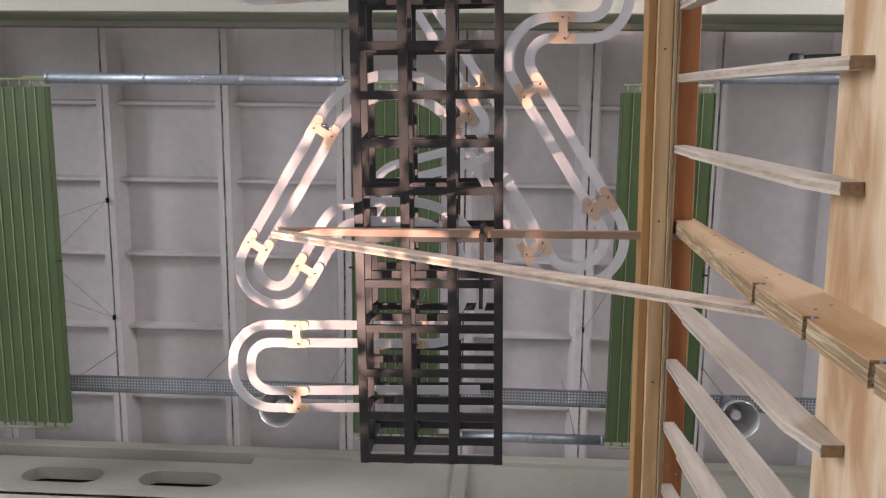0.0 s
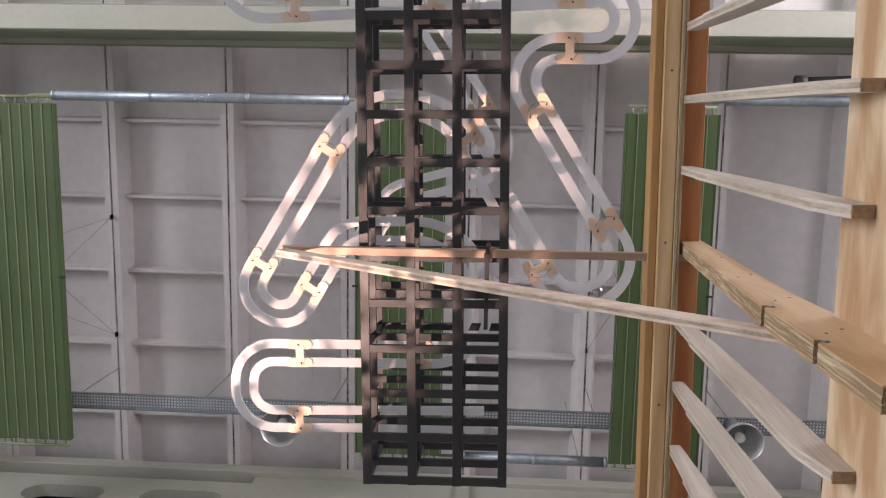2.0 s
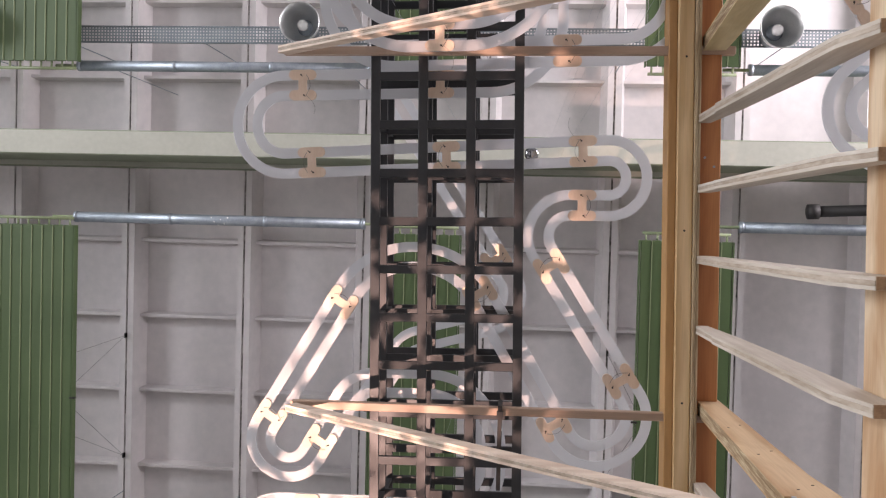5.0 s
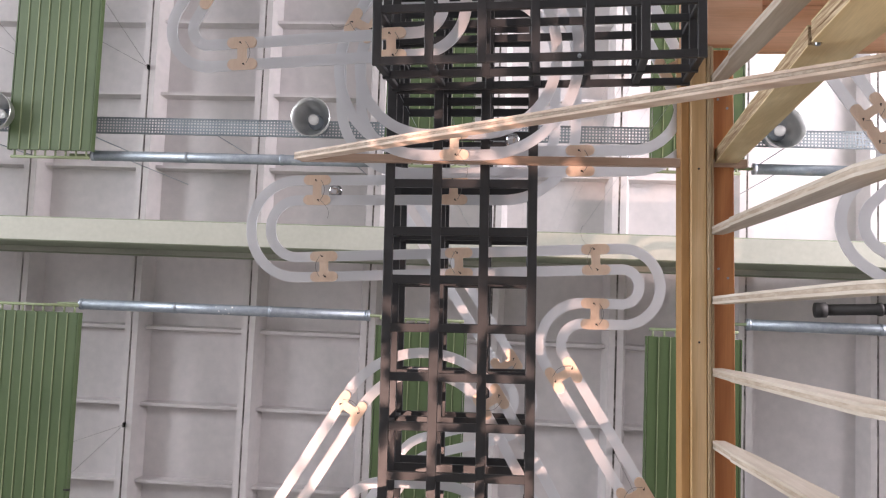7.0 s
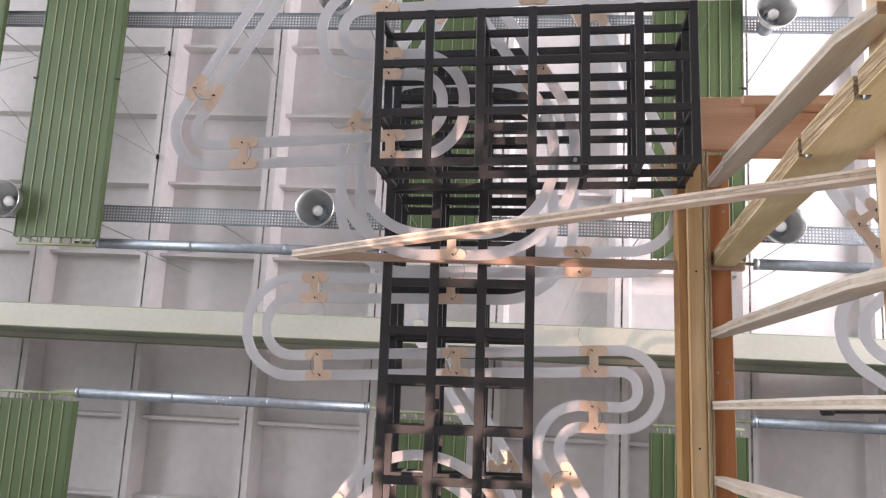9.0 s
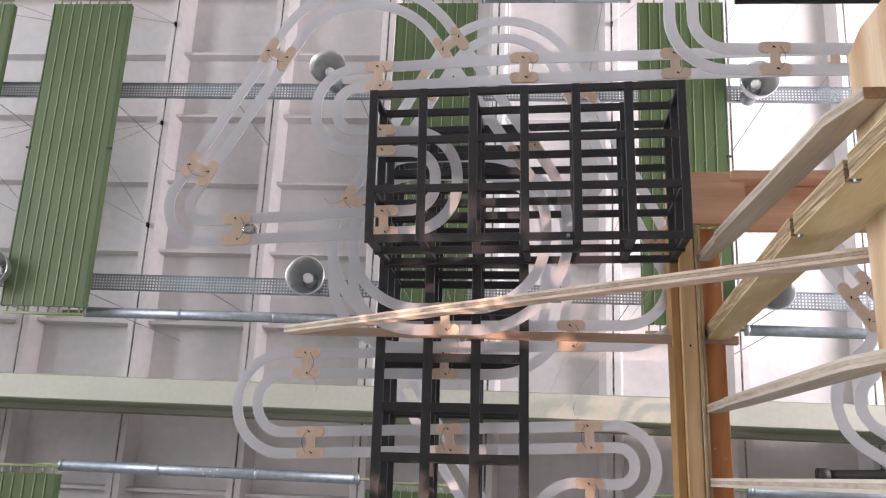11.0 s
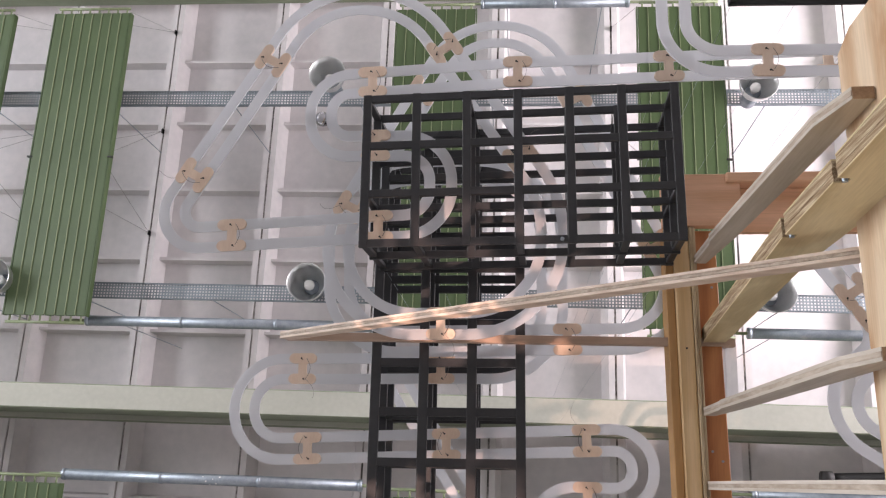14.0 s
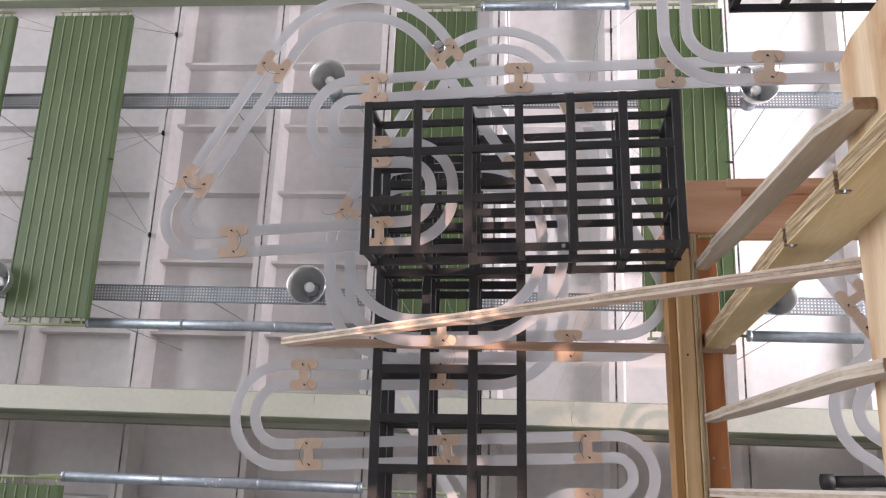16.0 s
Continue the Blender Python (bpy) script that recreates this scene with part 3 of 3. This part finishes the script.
def slat(y):
    outline = [(1.10, 4.0), (1.10, 3.80), (1.095, 3.785), (1.116, 3.06), (1.141, 2.95), (1.177, 2.95), (1.172, 3.2), (1.15, 3.75), (1.132, 4.0)]
    t = thing("slat", "pale birch plywood upright slat with a chamfered foot", "slat", "slats of the frame", at=(1.1, y, 3.4))
    # three glued layers, the middle one a little short
    for k, (a, b, mat) in enumerate(((-0.0105, -0.0045, BEECH_Z), (-0.0043, 0.0043, BEECH_CORE), (0.0045, 0.0105, BEECH_Z))):
        grow = 0.0006 if k == 1 else 0.0
        o = [(x + (grow if x < 1.12 else -grow), z) for x, z in outline]
        wooden("layer", prism(bmesh.new(), o, Matrix.Translation((0, y - a, 0)) @ UPRIGHT, b - a), mat, t)
    wooden("end_grain", boxed(1.142, 1.176, y - 0.0102, y + 0.0102, 2.9485, 2.9505), END_GRAIN, t, "darker end grain")


for y in (-1.347, -0.931, -0.743, -0.552, -0.362, 0.066, 0.25, 0.44, 0.632, 0.822):
    slat(y)


def rib(y, face, lean):
    """A thick rib of two glued plies, its front edge notched for bolts."""
    shear = Matrix.Identity(4)
    shear[1][2], shear[1][3] = -lean, lean * 4.0

    def leaning(name, bm, mat, label=""):
        bm.transform(shear)
        wooden(name, bm, mat, t, label)

    t = thing("rib_plank", "thick layered plywood rib with bolted notches", "wooden rib", "ribs of the frame", at=(1.1, y, 3.5))
    front = [(1.117, 4.06), (1.098, 3.6)]
    for z in (3.15, 2.9, 2.67):
        x = 1.08 + 0.012 * (3.15 - z)
        front += [(x, z + 0.009), (x + 0.02, z + 0.009), (x + 0.02, z - 0.009), (x, z - 0.009)]
    outline = front + [(1.1, 2.3), (1.36, 2.3), (1.2, 2.9), (1.17, 3.3), (1.176, 4.06)]
    for k, (a, b) in enumerate(((-0.019, -0.0165), (-0.0163, -0.0055), (-0.0053, 0.0053), (0.0055, 0.0163), (0.0165, 0.019))):
        o = [(x + 0.0008 * (k % 2), z) for x, z in outline]
        leaning("ply", prism(bmesh.new(), o, Matrix.Translation((0, y - a, 0)) @ UPRIGHT, b - a), face if k in (0, 4) else PLY_EDGE)
    for z in (3.15, 2.9, 2.67):
        x = 1.094 + 0.012 * (3.15 - z)
        leaning("bolt", tube(bmesh.new(), (x, y - 0.021, z), (x, y + 0.021, z), 0.0045, 10), ZINC, "zinc bolt")
    for i, z in enumerate((3.7, 3.45, 3.2, 2.95)):
        for x in (1.115, 1.15):
            leaning("staple", boxed(x, x + 0.005, y - 0.0198, y - 0.0185, z + 0.03 * (x > 1.13), z + 0.0025 + 0.03 * (x > 1.13)), IRON)


for y, face, lean in ((-0.142, PLY_Z, -0.009), (-1.14, PLY_PALE, -0.055)):
    rib(y, face, lean)


def arm(x, y):
    t = thing("support_arm", "slender plywood support arm of a level and a slanting bar", "support arm", "support arms", at=(x, y, 4.03))
    part("level_bar", bar(bmesh.new(), (x, y, 4.035), (1.19, y - 0.01, 4.035), 0.022, 0.028, bevel=0.0015), ARM_DARK, t, "browner level strip")
    a, b = Vector((x + 0.005, y + 0.004, 4.005)), Vector((1.185, y - 0.012, 3.1))
    side = Vector((0, 1, 0))
    for k in (-1, 0, 1):
        off = side * 0.0067 * k
        part("ply_layer", bar(bmesh.new(), a + off, b + off, 0.0064, 0.04 - 0.001 * (k == 0), bevel=0.0008), BEECH_X if k else BEECH_CORE, t)


arm(-0.02, -0.105)
arm(-0.062, -1.112)


def cable_tie(x, y0, y1, z):
    t = thing("cable_tie", "black strap round a lattice bar and an arm", "strap", at=(x, (y0 + y1) / 2, z))
    part("band", boxed(x - 0.006, x + 0.006, y0, y1, z - 0.008, z - 0.004, bevel=0.001), IRON, t)
    part("band", boxed(x - 0.006, x + 0.006, y0 - 0.004, y0, z - 0.008, 4.1, bevel=0.0005), IRON, t)
    part("buckle", boxed(x - 0.009, x + 0.009, y0 + 0.01, y0 + 0.03, z - 0.014, z - 0.008, bevel=0.001), IRON, t)


cable_tie(0.578, -0.125, 0.11, 4.02)


# ---- marble track ----
RAIL_W, RAIL_GAP, RAIL_T = 0.030, 0.060, 0.005


def fillet(points):
    """The centre line through corner points (x, y, radius), corners rounded."""
    out = [Vector(points[0][:2])]
    for a, b, c in zip(points, points[1:], points[2:]):
        p, r = Vector(b[:2]), b[2]
        u, v = Vector(a[:2]) - p, Vector(c[:2]) - p
        m = min(u.length, v.length) * 0.999
        u.normalize(), v.normalize()
        w = u.angle(v)
        if r <= 0 or w > 3.12:
            out.append(p)
            continue
        tl = min(r / math.tan(w / 2), m)
        r = tl * math.tan(w / 2)
        centre = p + (u + v).normalized() * (r / math.sin(w / 2))
        s, e = p + u * tl - centre, p + v * tl - centre
        a0 = math.atan2(s.y, s.x)
        d = (math.atan2(e.y, e.x) - a0 + math.pi) % (2 * math.pi) - math.pi
        n = max(3, int(abs(d) * 14))
        out += [centre + Vector((math.cos(a0 + d * k / n), math.sin(a0 + d * k / n))) * r for k in range(n + 1)]
    out.append(Vector(points[-1][:2]))
    return [p for i, p in enumerate(out) if not i or (p - out[i - 1]).length > 1e-4]


class Run:
    """A centre line with its length and slope."""

    def __init__(self, points, z0, z1):
        self.line, self.z0, self.z1 = fillet(points), z0, z1
        self.at = [0.0]
        for a, b in zip(self.line, self.line[1:]):
            self.at.append(self.at[-1] + (b - a).length)
        self.length = self.at[-1]

    def place(self, s):
        s = min(max(s, 0.0), self.length)
        i = max(k for k in range(len(self.at) - 1) if self.at[k] <= s)
        k = (s - self.at[i]) / (self.at[i + 1] - self.at[i])
        p = self.line[i].lerp(self.line[i + 1], k)
        d = (self.line[i + 1] - self.line[i]).normalized()
        return Vector((p.x, p.y, self.z0 + (self.z1 - self.z0) * s / self.length)), d

    def ribbon(self, s0, s1, offset):
        stops = [s0] + [s for s in self.at if s0 + 0.004 < s < s1 - 0.004] + [s1]
        bm, rows = bmesh.new(), []
        for s in stops:
            p, _ = self.place(s)
            d = (self.place(s + 0.01)[0] - self.place(s - 0.01)[0]).to_2d().normalized()
            n = Vector((-d.y, d.x, 0))
            lo, hi = p + n * (offset - RAIL_W / 2), p + n * (offset + RAIL_W / 2)
            up = Vector((0, 0, RAIL_T))
            rows.append([bm.verts.new(q) for q in (lo, hi, hi + up, lo + up)])
        for a, b in zip(rows, rows[1:]):
            for i in range(4):
                bm.faces.new((a[i], a[(i + 1) % 4], b[(i + 1) % 4], b[i]))
        bm.faces.new(rows[0][::-1])
        bm.faces.new(rows[-1])
        return bm


def pill(length, width, n=7):
    h = length / 2 - width / 2
    return [(s * h + width / 2 * math.cos(a), width / 2 * math.sin(a)) for s, a0 in ((1, -90), (-1, 90)) for a in (radians(a0 + 180 * k / n) for k in range(n + 1))]


dice = random.Random(7)


def connector(t, p, d):
    """An H of plywood below the rails: a rounded bar under each rail and a web between."""
    m = Matrix.Translation(p - Vector((0, 0, 0.0075))) @ Matrix.Rotation(math.atan2(d.y, d.x), 4, "Z")
    bm = bmesh.new()
    for s in (-1, 1):
        prism(bm, pill(0.082, 0.03), m @ Matrix.Translation((0, s * RAIL_GAP / 2, 0)), 0.007)
    web = [(-0.015, -0.022), (0.015, -0.022), (0.0125, -0.010), (0.0125, 0.010), (0.015, 0.022), (-0.015, 0.022), (-0.0125, 0.010), (-0.0125, -0.010)]
    prism(bm, web, m @ Matrix.Translation((0, 0, 0.0005)), 0.0065)
    c = part("connector", bm, CONNECT, t, "birch plywood H-shaped connector")
    for s in (-1, 1):
        q = m @ Vector((0.004 * s, s * RAIL_GAP / 2, 0))
        sb = bmesh.new()
        tube(sb, q + Vector((0, 0, 0.002)), q - Vector((0, 0, 0.002)), 0.0026, 8)
        bar(sb, q + Vector((0, 0, -0.004)), m @ Vector((0.004 * s + 0.005, s * RAIL_GAP / 2 + 0.005, -0.004)), 0.0018, 0.0018)
        ob = part("screw", sb, IRON, c)
        ob.matrix_parent_inverse = Matrix()
    # thin wire loop beside the web
    wb = bmesh.new()
    pts = [m @ Vector((0.012 + 0.012 * math.sin(math.pi * k / 8), -0.03 + 0.06 * k / 8, -0.004)) for k in range(9)]
    for a, b in zip(pts, pts[1:]):
        tube(wb, a, b, 0.0007, 5, caps=False)
    part("wire_loop", wb, CABLE, c)
    # loose wire end that stands off in a bow
    if dice.random() < 0.35:
        tb, reach, bow = bmesh.new(), dice.uniform(0.03, 0.075), dice.uniform(-0.04, 0.04)
        pts = [m @ Vector((0.01 + 0.03 * math.sin(2.2 * k / 10), 0.03 + reach * k / 10, -0.004 - bow * math.sin(math.pi * k / 10))) for k in range(11)]
        for a, b in zip(pts, pts[1:]):
            tube(tb, a, b, 0.0005, 5, caps=False)
        part("wire_end", tb, CABLE, c)


def track(points, z0, z1, joints, label):
    run = Run(points, z0, z1)
    p0 = run.place(0)[0]
    t = thing("track_section", label, "marble track", "marble track sections", at=p0)
    cuts = [0.0] + sorted(s for s in joints if 0.06 < s < run.length - 0.06) + [run.length]
    for a, b in zip(cuts, cuts[1:]):
        for s in (-1, 1):
            part("rail", run.ribbon(a + 0.0008, b - 0.0008, s * RAIL_GAP / 2), ACRYLIC, t)
    for s in joints:
        p, d = run.place(s)
        connector(t, p, d)
    return run


FROST = "frosted acrylic rail pair with plywood connectors, "
ALPHA = track([(0.579, 0.472, 0), (-0.208, 0.495, 0.099), (-0.199, 0.269, 0.099), (0.554, 0.249, 0.146), (0.547, -0.146, 0.197), (0.131, -0.14, 0.106),
               (-0.042, 0.161, 0.081), (-0.191, 0.074, 0.081), (0.082, -0.382, 0)], 4.26, 4.20, [0.602, 1.108, 1.495, 2.548, 2.903], FROST + "two hairpin bends")
BETA = track([(0.082, -0.382, 0), (0.172, -0.53, 0.235), (0.445, -0.532, 0.235), (0.814, 0.085, 0.111), (1.018, -0.04, 0.111), (0.599, -0.696, 0.091),
              (0.798, -0.696, 0)], 4.20, 4.15, [0.005, 0.519, 0.966, 1.43, 1.823], FROST + "arc and hairpin")
GAMMA = track([(0.798, -0.696, 0), (0.954, -0.697, 0.079), (0.95, -0.862, 0.079), (-0.192, -0.793, 0.112), (-0.204, -1.027, 0.112), (0.377, -1.044, 0)],
              4.15, 4.13, [0.0, 0.403, 0.8, 1.201, 1.7], FROST + "straights between bends")
DELTA = track([(0.377, -1.044, 0), (0.701, -1.051, 0.178), (0.69, -1.654, 0.22), (0.045, -1.639, 0.22), (0.076, -1.108, 0.178), (1.053, -1.139, 0.211),
               (1.044, -1.303, 0.194), (0.648, -2.085, 0.191), (0.405, -2.082, 0.191), (0.315, -1.918, 0)], 4.13, 4.05, [0.0, 2.422, 3.02, 3.535], FROST + "loop and arc")
EPSILON = track([(0.315, -1.918, 0), (-0.074, -1.141, 0.233), (0.69, -1.154, 0.23), (0.69, -1.50, 0.3), (0.262, -2.111, 0.253), (-0.033, -2.099, 0.253),
                 (-0.12, -1.906, 0)], 4.05, 3.87, [0.037, 0.472, 1.038, 1.742, 2.14], FROST + "two great arcs")
ZETA = track([(-0.12, -1.906, 0), (-0.42, -1.343, 0.078), (0.387, -1.397, 0.102), (0.38, -1.621, 0.102), (0.044, -1.614, 0.085), (0.034, -1.797, 0.085),
              (0.58, -1.831, 0), (1.609, -1.858, 0)], 3.87, 3.80, [0.013, 0.42, 0.755, 1.163, 1.653, 2.07, 2.478, 2.888, 3.305], FROST + "bends and straight")
track([(0.993, -2.457, 0), (0.994, -1.792, 0.119), (1.552, -1.791, 0)], 3.70, 3.68, [0.261, 0.843], FROST + "one square bend")
track([(0.17, -1.077, 0), (0.665, -0.341, 0.099), (0.25, -0.23, 0.086), (0.115, -0.013, 0)], 4.56, 4.50, [0.671], FROST + "slanting run")
track([(1.408, -1.401, 0), (1.59, -1.138, 0.093), (1.385, -0.946, 0.109), (1.607, -0.805, 0)], 4.00, 3.98, [0.167, 0.241], FROST + "tight bend")

RUNS = [ALPHA, BETA, GAMMA, DELTA, EPSILON, ZETA]


def along(s):
    for run in RUNS:
        if s <= run.length or run is RUNS[-1]:
            return run.place(s)[0]
        s -= run.length


def steel_ball():
    bm = bmesh.new()
    bmesh.ops.create_uvsphere(bm, u_segments=24, v_segments=16, radius=0.021)
    ob = part("steel_ball", bm, STEEL, smooth=True)
    return tagged(ob, "polished steel ball rolling on the acrylic rails", "ball", "rolling balls")


def smooth_between(keys, t):
    ts, ss = [k[0] for k in keys], [k[1] for k in keys]
    return float(np.interp(t, ts, ss))


def roll(ball, keys):
    rows = []
    t = 0.0
    while t < 16.05:
        p = along(smooth_between(keys, t))
        rows.append((round(t, 2), pose(p.x, p.y, p.z + 0.019)))
        t += 0.1
    walk(ball, rows)


LEN = [0.0]
for r in RUNS:
    LEN.append(LEN[-1] + r.length)
B0, C0, D0, E0, F0 = LEN[1:6]
first_ball, second_ball = steel_ball(), steel_ball()


def motions():
    roll(first_ball, [(0.0, B0 + 0.01), (1.5, B0 + 0.838), (2.4, B0 + 1.457), (2.7, B0 + 1.579), (3.0, B0 + 1.695), (3.5, B0 + 1.898), (3.8, B0 + 2.03), (4.0, C0 + 0.009),
                      (4.2, C0 + 0.109), (4.5, C0 + 0.274), (4.7, C0 + 0.371), (7.0, C0 + 1.751), (7.5, C0 + 1.985), (8.0, D0 + 0.11), (8.4, D0 + 0.38), (9.1, D0 + 0.86), (9.5, D0 + 1.07), (13.0, D0 + 3.53),
                      (13.2, D0 + 3.70), (13.4, D0 + 3.87), (13.6, D0 + 4.055), (16.0, E0 + 2.182)])
    roll(second_ball, [(0.0, D0 + 0.6), (7.0, E0 + 1.2), (9.2, F0 + 0.185), (9.4, F0 + 0.255), (9.7, F0 + 0.385), (11.8, F0 + 1.03), (12.6, F0 + 1.415), (13.2, F0 + 1.715), (13.4, F0 + 1.755),
                       (13.6, F0 + 1.79), (13.8, F0 + 1.835), (14.0, F0 + 1.865), (14.2, F0 + 1.905), (14.4, F0 + 1.955), (14.6, F0 + 2.035),
                       (14.8, F0 + 2.145), (15.0, F0 + 2.27), (15.4, F0 + 2.585), (15.8, F0 + 2.92), (16.0, F0 + 3.09)])


motions()
